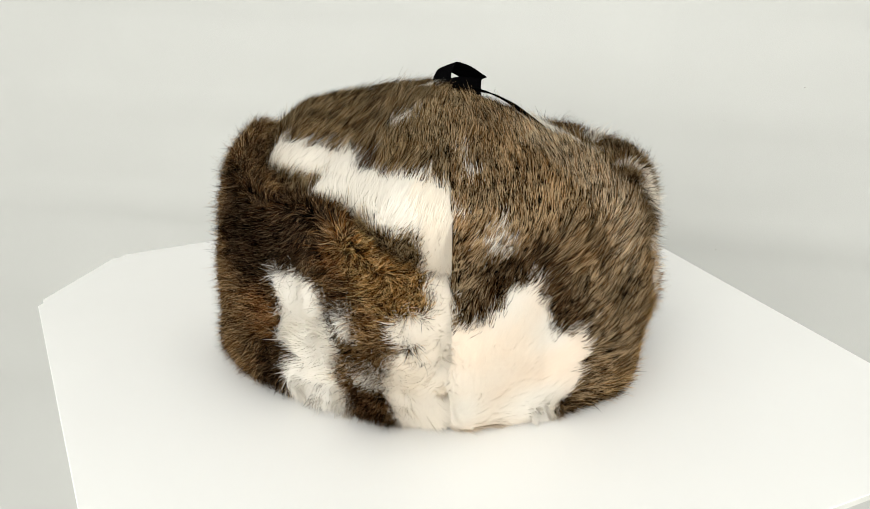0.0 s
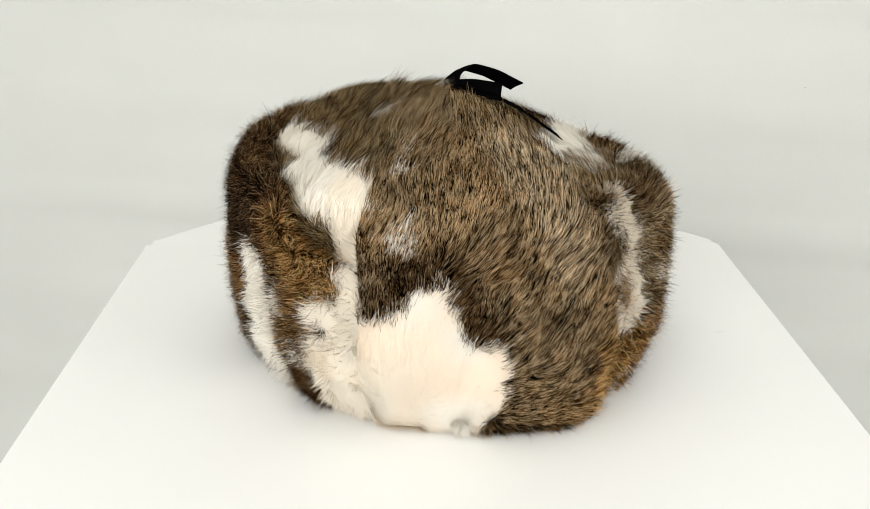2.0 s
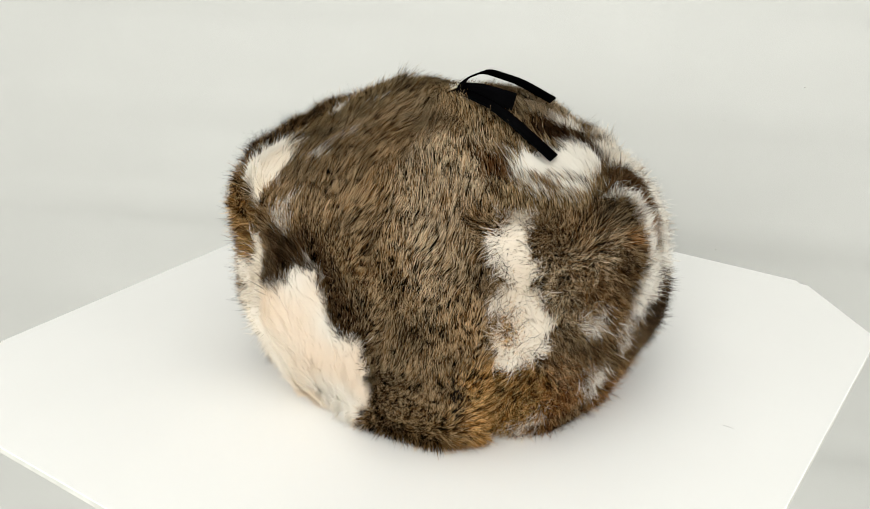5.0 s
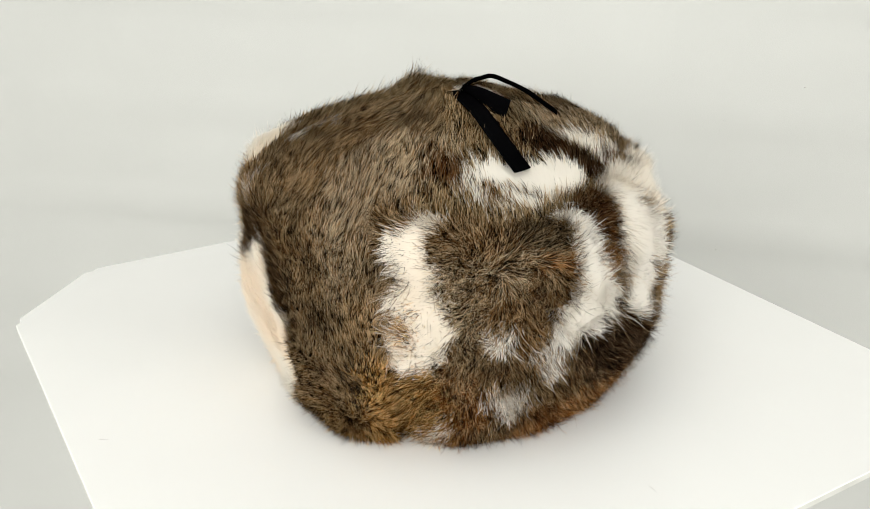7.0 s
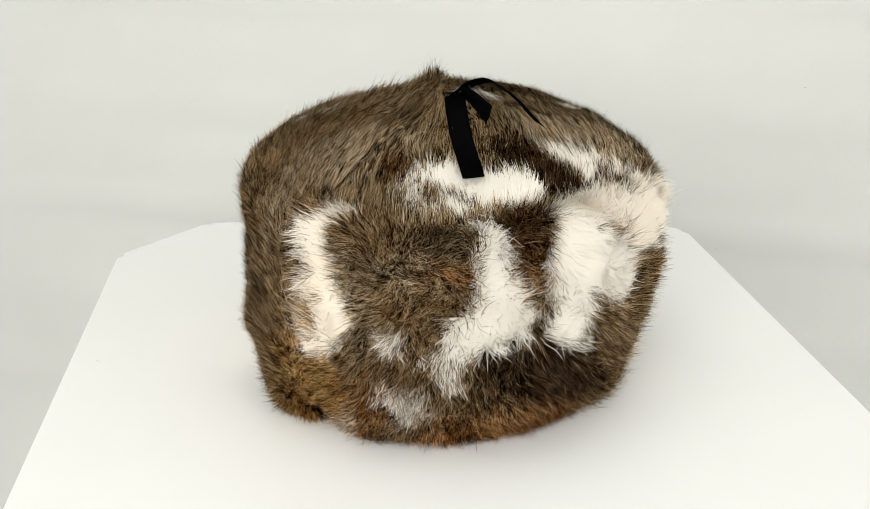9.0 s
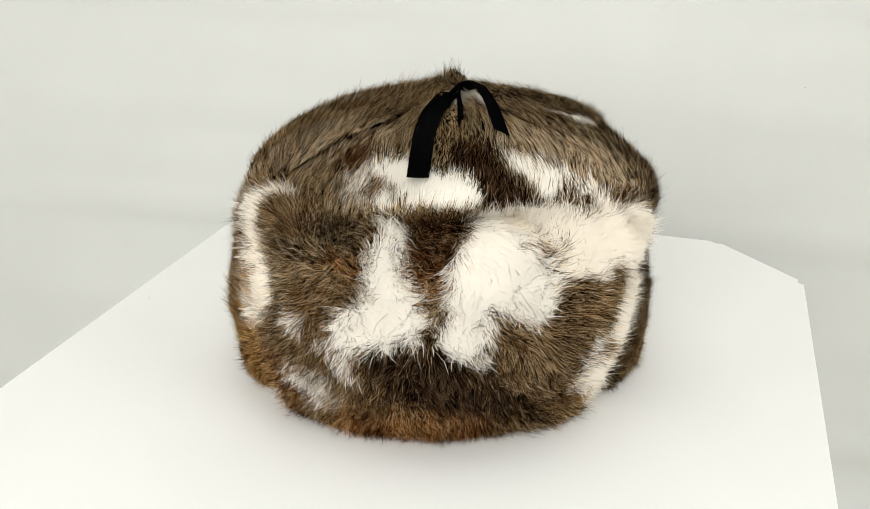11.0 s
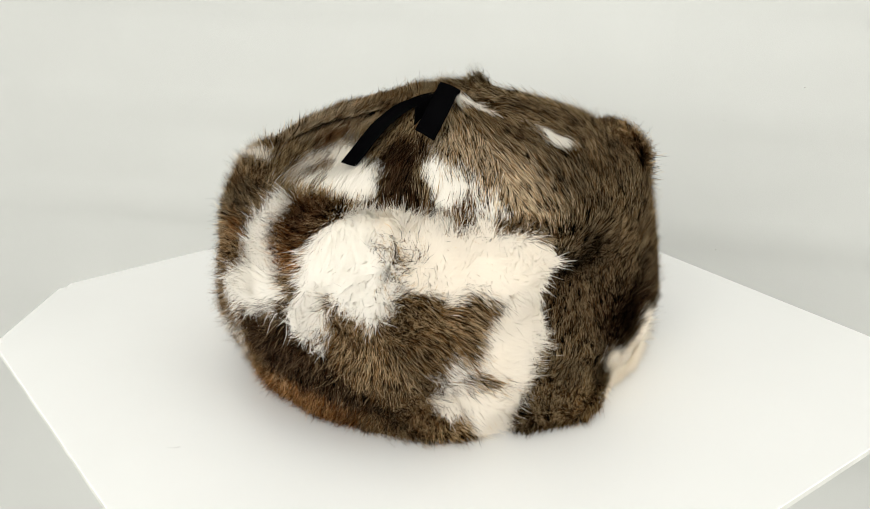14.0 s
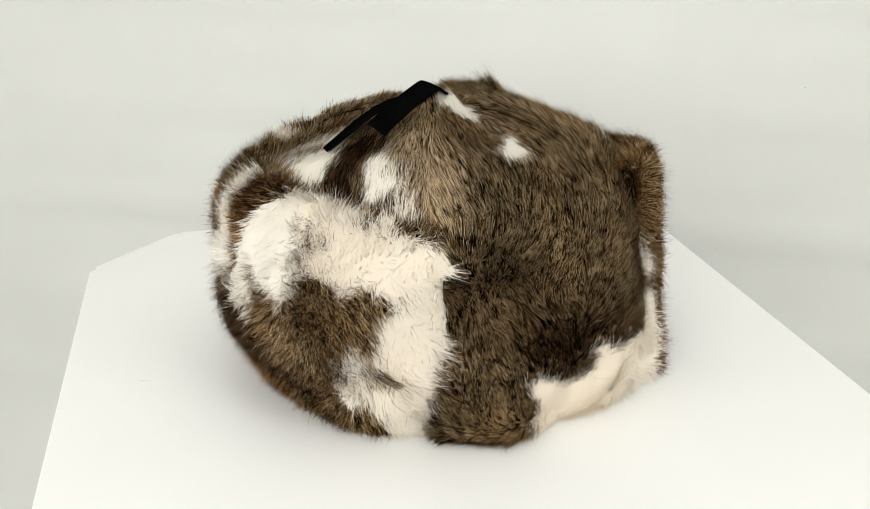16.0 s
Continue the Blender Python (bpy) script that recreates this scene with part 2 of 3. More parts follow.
def part_grid(name):
    """The hide of one piece: points [NU, NV, 3] in metres, and the degrees round the hat and the height along the outline of each."""
    b0, b1 = SPAN[name]
    beta = np.linspace(b0, b1, NU)
    out = np.zeros((NU, NV, 3))
    shapes = {k: smooth_path(v, NV) for k, v in PROFILES.items()}
    for i, b in enumerate(beta):
        u = (b - b0) / (b1 - b0)
        edge = min(u, 1 - u) * (b1 - b0)
        if name == "crown":
            c = math.cos(radians(b))
            w = c * c
            p = shapes["crown_side"] * (1 - w) + shapes["crown_front" if c > 0 else "crown_back"] * w
            k = 1.0
        elif name == "visor":
            p = shapes["visor"].copy()
            k = 1 - 0.126 * (abs(b - 6) / 60) ** 2
            p[:, 1] *= 1 + 0.03 * (abs(b) / 60) ** 2 - 0.045 * min(max(b / 30, 0), 1)
        elif name == "back":
            p = shapes["back"].copy()
            k = 1 + 0.02 * math.cos(radians(3 * (b - 180)))
            t = min(max((b - 192) / 44, 0), 1)
            p[:, 1] *= 1 - 0.31 * t * t * (3 - 2 * t) * np.clip((p[:, 1] - 0.05) / 0.1, 0, 1)
        else:
            p = shapes["ear"].copy()
            k = 1 + 0.012 * (abs(abs(b) - 90) / 30) ** 2
        if name in ("crown", "ear_right"):
            p[:, 1] -= 0.011 * math.exp(-((b + 52) / 36) ** 2) * np.clip((p[:, 1] - 0.19) / 0.06, 0, 1) * np.clip(p[:, 0] / 0.05, 0, 1)
        lap = 0.0
        if name != "crown":
            lap = -0.011 * math.exp(-edge / 5) if name == "back" else (-0.006 * math.exp(-edge / 6) if name == "visor" else -0.006 * math.exp(-edge / 2))
        r = p[:, 0] * k + lap * np.clip(p[:, 0] / 0.1, 0, 1)
        r += 0.004 * np.clip(p[:, 0] / 0.1, 0, 1)
        r += np.interp((b + 180) % 360 - 180, PLAN_B, PLAN_D) * p[:, 0] / 0.22
        for b1_, w_, z_, h_, amount in BULGES:
            away = (b - b1_ + 180) % 360 - 180
            r += amount * math.exp(-(away / w_) ** 2) * np.exp(-((p[:, 1] - z_) / h_) ** 2) * np.clip(p[:, 0] / 0.2, 0, 1) ** 2
        lean = np.clip((p[:, 1] - 0.2) / 0.05, 0, 1) * np.clip(p[:, 0] / 0.05, 0, 1)
        sag = np.interp(p[:, 0], DOME_R, [round_ring(ring, b) for ring in DOME]) * lean
        r += np.interp(p[:, 1], SWELL_Z, [round_ring(ring, b) for ring in SWELL]) * np.clip(p[:, 0] / 0.2, 0, 1) ** 2
        wob = np.array([noise.noise((math.cos(radians(b)) * 1.6, math.sin(radians(b)) * 1.6, z * 9 + 3)) for z in p[:, 1]])
        r = np.maximum(r + 0.004 * wob * np.clip(p[:, 0] / 0.1, 0, 1), 0)
        a = radians(b + FRONT)
        out[i, :, 0], out[i, :, 1], out[i, :, 2] = r * math.cos(a), r * math.sin(a), p[:, 1] + sag
    s = np.concatenate([[0], np.cumsum(np.linalg.norm(np.diff(out[NU // 2], axis=0), axis=1))])
    return out * UNIT, beta, s


WHITE, CREAM, PINK = np.array((.94, .905, .84)), np.array((.95, .87, .75)), np.array((.95, .82, .70))
TINTS = {"TAN": (.30, .205, .10), "GREY": (.38, .305, .21), "DARK": (.034, .017, .008), "UMBER": (.085, .040, .015), "BLACK": (.012, .010, .010), "RUST": (.25, .112, .034), "BROWN": (.20, .125, .06), "DIM": (.075, .043, .020), "GOLD": (.46, .27, .095), "HUSK": (.105, .08, .048), "DUSK": (.098, .066, .035)}
GROUND = {"crown": (.245, .182, .104), "ear_right": (.265, .188, .106), "ear_left": (.145, .104, .058), "visor": (.235, .162, .088), "back": (.205, .122, .052)}
PATCHES = []


def patch(kind, pieces, outline):
    """A patch of colour in the coat: its outline in degrees round the hat and degrees up from its middle."""
    PATCHES.append((kind, pieces.split(), np.array(outline, float).reshape(-1, 2)))


patch("GREY", "ear_right crown", (-85, 63, -27, 75, -52, 47, -67, 28, -70, 14, -76, 26, -83, 38))
patch("DIM", "ear_right", (-121, 15, -122, 25, -116, 31, -108, 32, -99, 31, -96, 26, -90, 16, -87, 9, -96, 9, -99, 11, -102, 22, -109, 25, -114, 18))
patch("PINK", "ear_right", (-126, 15, -114, 18, -112, 23, -109, 25, -105, 25, -102, 22, -101, 18, -99, 11, -96, 9, -89, 10, -88, 4, -87, -4, -89, -12, -99, -36, -116, -36, -130, -11, -129, -1))
patch("HALF", "ear_right", (-119, 36, -114, 38, -112, 32, -116, 31))
patch("HALF", "ear_right crown", (-123, 58, -119, 58, -118, 49, -121, 47))
patch("HALF", "ear_right crown", (-177, 69, -166, 73, -148, 72, -153, 68, -163, 67))
patch("TAN", "ear_right", (-87, -36, -78, -12, -67, -7, -64, -2, -65, -36, -71, -36))
patch("BLACK", "ear_right visor", (-66, 3, -65, 3, -64, -3, -66, -7, -67, -4))
patch("GOLD", "back", (208, 34, 214, 33, 222, 29, 229, 27, 231, 23, 228, 18, 221, 15, 218, 19, 211, 25))
patch("DARK", "back", (158, 33, 148, 37, 126, 34, 199, 38, 204, 33, 198, 27, 195, 21, 183, 17, 169, 13, 160, 22))
patch("DARK", "back", (199, 23, 208, 24, 211, 17, 206, 11, 200, 12))
patch("RUST", "back", (171, 14, 181, 13, 185, 7, 181, 3, 172, 6))
patch("RUST", "back", (200, 31, 206, 32, 207, 27, 200, 25))
patch("DARK", "back", (169, -8, 183, 4, 189, 3, 183, -10, 174, -36))
patch("BROWN", "back", (153, 37, 145, 42, 156, 40, 157, 34))
patch("WHITE", "crown", (150, 45, 145, 46, 145, 46, 157, 47, 167, 54, 181, 57, 196, 56, 210, 51, 217, 48, 224, 49, 229, 45, 232, 40, 231, 34, 222, 36, 218, 37, 208, 40, 200, 41, 191, 40, 183, 42, 182, 46, 188, 48, 174, 44, 162, 41, 152, 40))
patch("UMBER", "back crown", (187, 58, 201, 55, 204, 51, 195, 52))
patch("CREAM", "back crown", (-131, 42, -122, 40, -119, 38, -118, 29, -120, 14, -122, 6, -123, 19, -122, 29, -124, 35))
patch("WHITE", "back", (180, 19, 190, 23, 197, 21, 199, 15, 202, 11, 204, 7, 201, -2, 204, -11, 204, -36, 199, -36, 186, -36, 178, -36, 183, -7, 189, 1, 184, 4, 185, 13))
patch("HALF", "back", (204, 16, 210, 15, 209, 10, 202, 11))
patch("HALF", "back", (207, 2, 217, 3, 216, -4, 206, -6))
patch("CREAM", "back", (-139, 18, -132, 19, -121, 15, -120, 6, -120, -36, -139, -36, -143, -2, -141, 7, -138, 11, -141, 13))
patch("TAN", "back", (-139, 11, -134, 11, -133, 8, -136, 7))
patch("UMBER", "back", (186, -36, 194, -10, 195, -36, 188, -36))
patch("UMBER", "back", (205, -6, 215, -5, 214, -36, 206, -36))
patch("TAN", "back", (134, 41, 144, 36, 145, 25, 124, 30))
patch("HALF", "back", (124, 24, 130, 24, 135, 11, 125, 18))
patch("CREAM", "back", (126, 11, 135, 10, 138, -11, 128, -1))
patch("GREY", "visor", (-52, 31, -31, 30, -24, 24, -27, 16, -38, 11, -50, 17))
patch("GREY", "visor", (-43, 29, -28, 31, -24, 27, -28, 23, -39, 19))
patch("BROWN", "visor", (-46, 35, -29, 37, -24, 31, -36, 30))
patch("HUSK", "visor", (-27, 36, -16, 37, -16, 31, -20, 28, -25, 30))
patch("RUST", "visor", (-24, 29, -15, 28, -14, 26, -22, 26))
patch("BROWN", "visor", (-38, 21, -30, 25, -24, 23, -22, 18, -15, 12, -22, 9, -29, 6, -33, 12))
patch("RUST", "visor", (-58, 2, -50, 5, -42, 3, -33, 2, -35, -9, -46, -36, -59, -12))
patch("UMBER", "visor", (-5, 37, 7, 39, 16, 39, 9, 33, 5, 29, -4, 30, -7, 33))
patch("RUST", "visor", (-5, 30, 4, 29, 6, 23, 1, 22, -3, 25))
patch("DARK", "visor", (-15, 7, -6, 9, 1, 11, 4, 7, 16, 5, 30, -8, 15, -9, -5, -1, -13, 1))
patch("DARK", "visor", (-16, 11, -6, 12, 2, 15, 4, 11, 7, 9, 14, 9, 15, 0, 2, -4, -11, -1))
patch("RUST", "visor", (-35, -36, -19, -36, -1, -36, 20, -36, 9, -5, -7, -6, -22, -8))
patch("RUST", "visor", (-28, -10, -12, -9, 5, -8, 16, -9, 16, -36, -2, -36, -19, -36))
patch("GOLD", "visor ear_right", (-63, 7, -49, 8, -42, -4, -46, -36, -63, -36))
patch("CREAM", "visor", (-58, 34, -52, 38, -48, 39, -44, 38, -46, 36, -50, 34, -48, 30, -46, 29, -47, 25, -46, 23, -44, 20, -41, 15, -43, 12, -45, 7, -49, 6, -58, 6, -60, 7, -60, 10, -55, 17, -58, 20, -54, 26, -56, 30))
patch("GOLD", "visor", (-57, 18, -53, 19, -50, 12, -55, 10))
patch("WHITE", "visor", (-14, 30, -10, 36, -7, 36, -6, 29, -4, 25, 0, 20, 0, 17, -4, 13, -10, 12, -15, 10, -19, 11, -20, 16, -16, 19, -13, 23, -14, 27))
patch("HALF", "visor", (-34, 14, -28, 14, -28, 11, -33, 10))
patch("HALF", "visor", (-22, 9, -17, 7, -15, 1, -21, 3))
patch("HALF", "visor", (-33, 1, -26, 1, -23, -9, -28, -8, -31, -4))
patch("HALF", "visor", (-57, -36, -42, -7, -47, -36, -53, -36))
patch("TAN", "visor", (6, 39, 21, 39, 45, 37, 62, 31, 61, 29, 34, 36, 14, 36))
patch("WHITE", "visor", (6, 28, 9, 31, 13, 38, 20, 40, 23, 40, 24, 36, 30, 28, 31, 24, 29, 22, 29, 20, 24, 16, 18, 19, 15, 20, 14, 15, 14, 10, 8, 9, 3, 12, 5, 16, 5, 21, 7, 24))
patch("CREAM", "visor", (20, 40, 34, 39, 49, 36, 64, 30, 69, 28, 65, 25, 52, 22, 44, 22, 33, 25, 30, 28, 24, 36))
patch("FLECK", "visor", (25, 33, 32, 30, 30, 28, 25, 29))
patch("TAN", "visor", (26, 32, 30, 31, 32, 27, 30, 24))
patch("FLECK", "visor", (33, 34, 36, 33, 36, 29, 34, 30))
patch("CREAM", "visor", (50, 17, 64, 22, 68, 23, 71, 9, 72, -36, 53, -36, 47, -8, 41, -7, 38, -2, 44, 0, 48, 4, 50, 12))
patch("TAN", "visor", (45, 1, 56, -1, 59, 1, 50, 7))
patch("CREAM", "visor", (50, 15, 65, 19, 69, 20, 72, 3, 64, -1, 50, 5))
patch("HALF", "visor", (43, 8, 50, 8, 45, 0, 39, 0))
patch("TAN", "visor", (36, -9, 46, -8, 51, -36, 39, -36))
patch("HALF", "visor", (-23, 10, -19, 12, -16, 5, -19, 2))
patch("HALF", "visor", (-33, 1, -26, -1, -24, -8, -30, -9))
patch("GREY", "crown", (58, 71, 73, 53, 74, 36, 70, 31, 57, 36, 56, 49, 48, 60))
patch("DARK", "crown", (2, 61, 29, 61, 29, 51, 35, 45, 39, 39, 16, 42, 17, 47, 11, 51))
patch("UMBER", "crown", (-57, 53, -49, 65, -35, 58, -41, 49))
# dark fur around the ribbon, with the ribbon's shadow painted in
patch("DARK", "crown", (12, 68, 41, 59, 21, 55, 5, 60))
patch("WHITE", "crown", (-23, 53, -15, 48, -8, 41, 9, 42, 16, 46, 13, 51, 5, 54, -1, 59, -21, 60, -29, 59))
patch("WHITE", "crown", (-33, 56, -26, 58, -11, 42, -16, 41, -22, 44, -27, 50))
patch("HALF", "crown", (-40, 46, -36, 58, -23, 53, -17, 41, -28, 41))
patch("BROWN", "crown", (-30, 49, -25, 52, -18, 45, -22, 44))
patch("WHITE", "crown", (31, 63, 42, 59, 42, 55, 52, 53, 53, 47, 56, 42, 57, 37, 53, 37, 48, 40, 38, 41, 37, 45, 35, 49, 31, 57))
patch("UMBER", "crown", (48, 46, 51, 43, 46, 38, 43, 41))
patch("HALF", "crown", (-55, 37, -49, 40, -45, 37, -50, 36))
patch("UMBER", "crown", (16, 42, 40, 41, 64, 34, 64, 32, 16, 41))
patch("GREY", "ear_left crown", (27, 64, 46, 67, 66, 55, 72, 42, 69, 36, 61, 31, 58, 38, 51, 49))
patch("DUSK", "ear_left", (61, 29, 73, 26, 84, 29, 96, 22, 113, 12, 119, 3, 105, 2, 95, -1, 84, 2, 74, 8, 66, 11, 62, 17))
patch("DARK", "ear_left", (85, 14, 96, 14, 110, 10, 103, 4, 92, 1, 84, 5))
patch("WHITE", "ear_left crown", (-2, 86, 107, 85, 109, 74, 91, 69, 74, 72, 53, 80))
patch("WHITE", "ear_left crown", (100, 65, 101, 60, 99, 52, 88, 49, 84, 53))
patch("CREAM", "ear_left back", (85, 1, 89, 1, 94, -3, 105, -3, 103, 4, 113, 4, 119, 3, 138, -5, 135, -36, 129, -36, 109, -36, 90, -36, 88, -10))
patch("TAN", "ear_left", (76, -8, 85, -8, 90, -36, 80, -36))
patch("CREAM", "back crown", (222, 46, 236, 46, 242, 36, 242, 2, 231, 4, 230, 20, 227, 30))
patch("CREAM", "visor", (54, 24, 72, 26, 72, -2, 58, 0, 56, 12))


def inside(px, py, poly):
    hit = np.zeros(len(px), bool)
    for (x0, y0), (x1, y1) in zip(poly, np.roll(poly, -1, axis=0)):
        if abs(y1 - y0) < 1e-9:
            continue
        hit ^= ((y0 > py) != (y1 > py)) & (px < (x1 - x0) * (py - y0) / (y1 - y0) + x0)
    return hit


def fur_colour(name, b, pos, ragged=1.0):
    n = len(b)
    r = np.hypot(pos[:, 0], pos[:, 1])
    up = np.degrees(np.arctan2(pos[:, 2] - 0.075 * UNIT, r))
    slow = np.stack([vnoise(pos, 55, 11), vnoise(pos, 55, 12)], 1) * 1.0 + np.stack([vnoise(pos, 150, 13), vnoise(pos, 150, 14)], 1) * 1.5
    fuzz = rng.normal(0, 0.8 * ragged, (n, 2))
    x = b + (slow[:, 0] + fuzz[:, 0]) / np.maximum(np.cos(np.radians(up)), 0.3)
    y = up + slow[:, 1] + fuzz[:, 1]
    cloud = vnoise(pos, 45, 21) * 0.5 + vnoise(pos, 120, 22) * 0.5
    base = np.array(GROUND[name]) * (0.84 + 0.5 * cloud)[:, None]
    warm = vnoise(pos, 38, 23)[:, None]
    base = base * (1 + np.array((0.06, 0.0, -0.10)) * warm)
    white = np.zeros(n)
    coin = rng.random(n)
    soft = rng.normal(0, 1.5, (n, 2))
    for kind, pieces, poly in PATCHES:
        if name not in pieces:
            continue
        mid = (poly[:, 0].min() + poly[:, 0].max()) / 2
        px = (x - mid + 180) % 360 - 180 + mid
        py = y
        if kind in TINTS or kind in ("HALF", "FLECK"):
            wide_edge = min(1.0 if kind == "HALF" else 1.5, np.ptp(poly, axis=0).min() / 10)
            px, py = px + soft[:, 0] * wide_edge, py + soft[:, 1] * wide_edge
        elif name == "visor":
            poly = poly.mean(0) + (poly - poly.mean(0)) * 1.02
        k = inside(px, py, poly)
        if kind in TINTS:
            base[k] = np.array(TINTS[kind]) * (0.88 + 0.28 * cloud[k])[:, None]
            white[k] = 0
        elif kind == "FLECK":
            k &= coin < 0.65
            base[k], white[k] = np.array(GROUND[name]) * (0.86 + 0.28 * cloud[k])[:, None], 0
        elif kind == "HALF":
            k &= coin < 0.72
            base[k], white[k] = WHITE, 1
        else:
            drift = np.clip(0.5 + 0.9 * vnoise(pos[k], 42, 41), 0, 1)[:, None]
            base[k] = {"WHITE": WHITE, "CREAM": CREAM * 0.55 + WHITE * 0.45, "PINK": PINK * 0.3 * drift + CREAM * 0.5 * drift + WHITE * (1 - 0.8 * drift)}[kind]
            white[k] = 1
    return base, white


def vnoise(p, scale, seed):
    """Smooth value noise, one number a point."""
    q = p * scale + seed * 17.3
    i = np.floor(q).astype(np.int64)
    f = q - i
    f = f * f * (3 - 2 * f)

    def h(c):
        k = (c[:, 0] * 73856093) ^ (c[:, 1] * 19349663) ^ (c[:, 2] * 83492791) ^ (seed * 2654435)
        k = (k ^ (k >> 13)) * 1274126177 & 0x7FFFFFFF
        return ((k ^ (k >> 16)) & 0xFFFF) / 65535.0
    out = 0
    for dx in (0, 1):
        for dy in (0, 1):
            for dz in (0, 1):
                w = (f[:, 0] if dx else 1 - f[:, 0]) * (f[:, 1] if dy else 1 - f[:, 1]) * (f[:, 2] if dz else 1 - f[:, 2])
                out = out + w * h(i + np.array((dx, dy, dz)))
    return out * 2 - 1


rng = np.random.default_rng(7)


def unit(v):
    return v / np.maximum(np.linalg.norm(v, axis=1, keepdims=True), 1e-9)


# per piece: hairs a square cm, length in mm, lie (round the hat, up along the outline), lift from the hide
COAT = {"crown": (340, 10.5, (0.1, 0.9), 0.5, 0.15), "ear_right": (500, 9, (0.25, 0.9), 0.45, 0.13), "ear_left": (500, 9, (-0.3, 0.9), 0.45, 0.14),
        "visor": (560, 10.5, (0.0, -0.15), 0.85, 0.52), "back": (540, 10, (0.1, 0.3), 0.8, 0.5)}


def fur_part(name, parent, title, label):
    pts, beta, s = part_grid(name)
    # the hide
    nu, nv = pts.shape[:2]
    verts = pts.reshape(-1, 3)
    iu, iv = np.meshgrid(np.arange(nu - 1), np.arange(nv - 1), indexing="ij")
    iu, iv = iu.ravel(), iv.ravel()
    quads = np.stack([iu * nv + iv, (iu + 1) * nv + iv, (iu + 1) * nv + iv + 1, iu * nv + iv + 1], 1)
    a, b, c, d = (verts[quads[:, k]] for k in range(4))
    fn = np.cross(c - a, d - b)
    area = np.linalg.norm(fn, axis=1) / 2
    vn = np.zeros_like(verts)
    for k in range(4):
        np.add.at(vn, quads[:, k], fn)
    vn = unit(vn)
    du, dv = unit((b - a) + (c - d)), unit((d - a) + (c - b))
    density, length, lie, lift, wild = COAT[name]
    seen = area.copy()
    middle = (a + b + c + d) / 4
    out = unit(middle * np.array((1, 1, 0)))
    inward = (fn * out).sum(1) < -0.15 * np.linalg.norm(fn, axis=1)
    if name == "crown":
        turn = beta[iu]
        under = (np.abs(turn + 91.5) < 29) | (np.abs(turn - 94) < 27)
        seen[under & (np.hypot(middle[:, 0], middle[:, 1]) > 0.05 * UNIT)] = 0
        seen[middle[:, 2] < 0.165 * UNIT] = 0
    elif name in ("visor", "back"):
        seen[inward & (middle[:, 2] < (0.195 if name == "visor" else 0.2) * UNIT)] = 0
    seen[(middle[:, 2] < 0.003 * UNIT) & inward] = 0
    count = int(density * seen.sum() * 1e4)
    pick = rng.choice(len(quads), count, p=seen / seen.sum())
    x, y = rng.random(count), rng.random(count)
    q = quads[pick]
    w = np.stack([(1 - x) * (1 - y), x * (1 - y), x * y, (1 - x) * y], 1)[:, :, None]
    root = (verts[q] * w).sum(1)
    nor = unit((vn[q] * w).sum(1))
    bb = beta[iu[pick]] + x * (beta[1] - beta[0])
    ss = s[iv[pick]] + y * (s[1] - s[0])
    return build_fur(name, parent, title, label, verts, quads, vn, beta, s, root, nor, du[pick], dv[pick], bb, ss, length, lie, lift, wild)


TUFT = (0.06 * UNIT * math.cos(radians(-146.6)), 0.06 * UNIT * math.sin(radians(-146.6)))


def polar(th, r, z):
    return (r * UNIT * math.cos(radians(th)), r * UNIT * math.sin(radians(th)), z * UNIT)


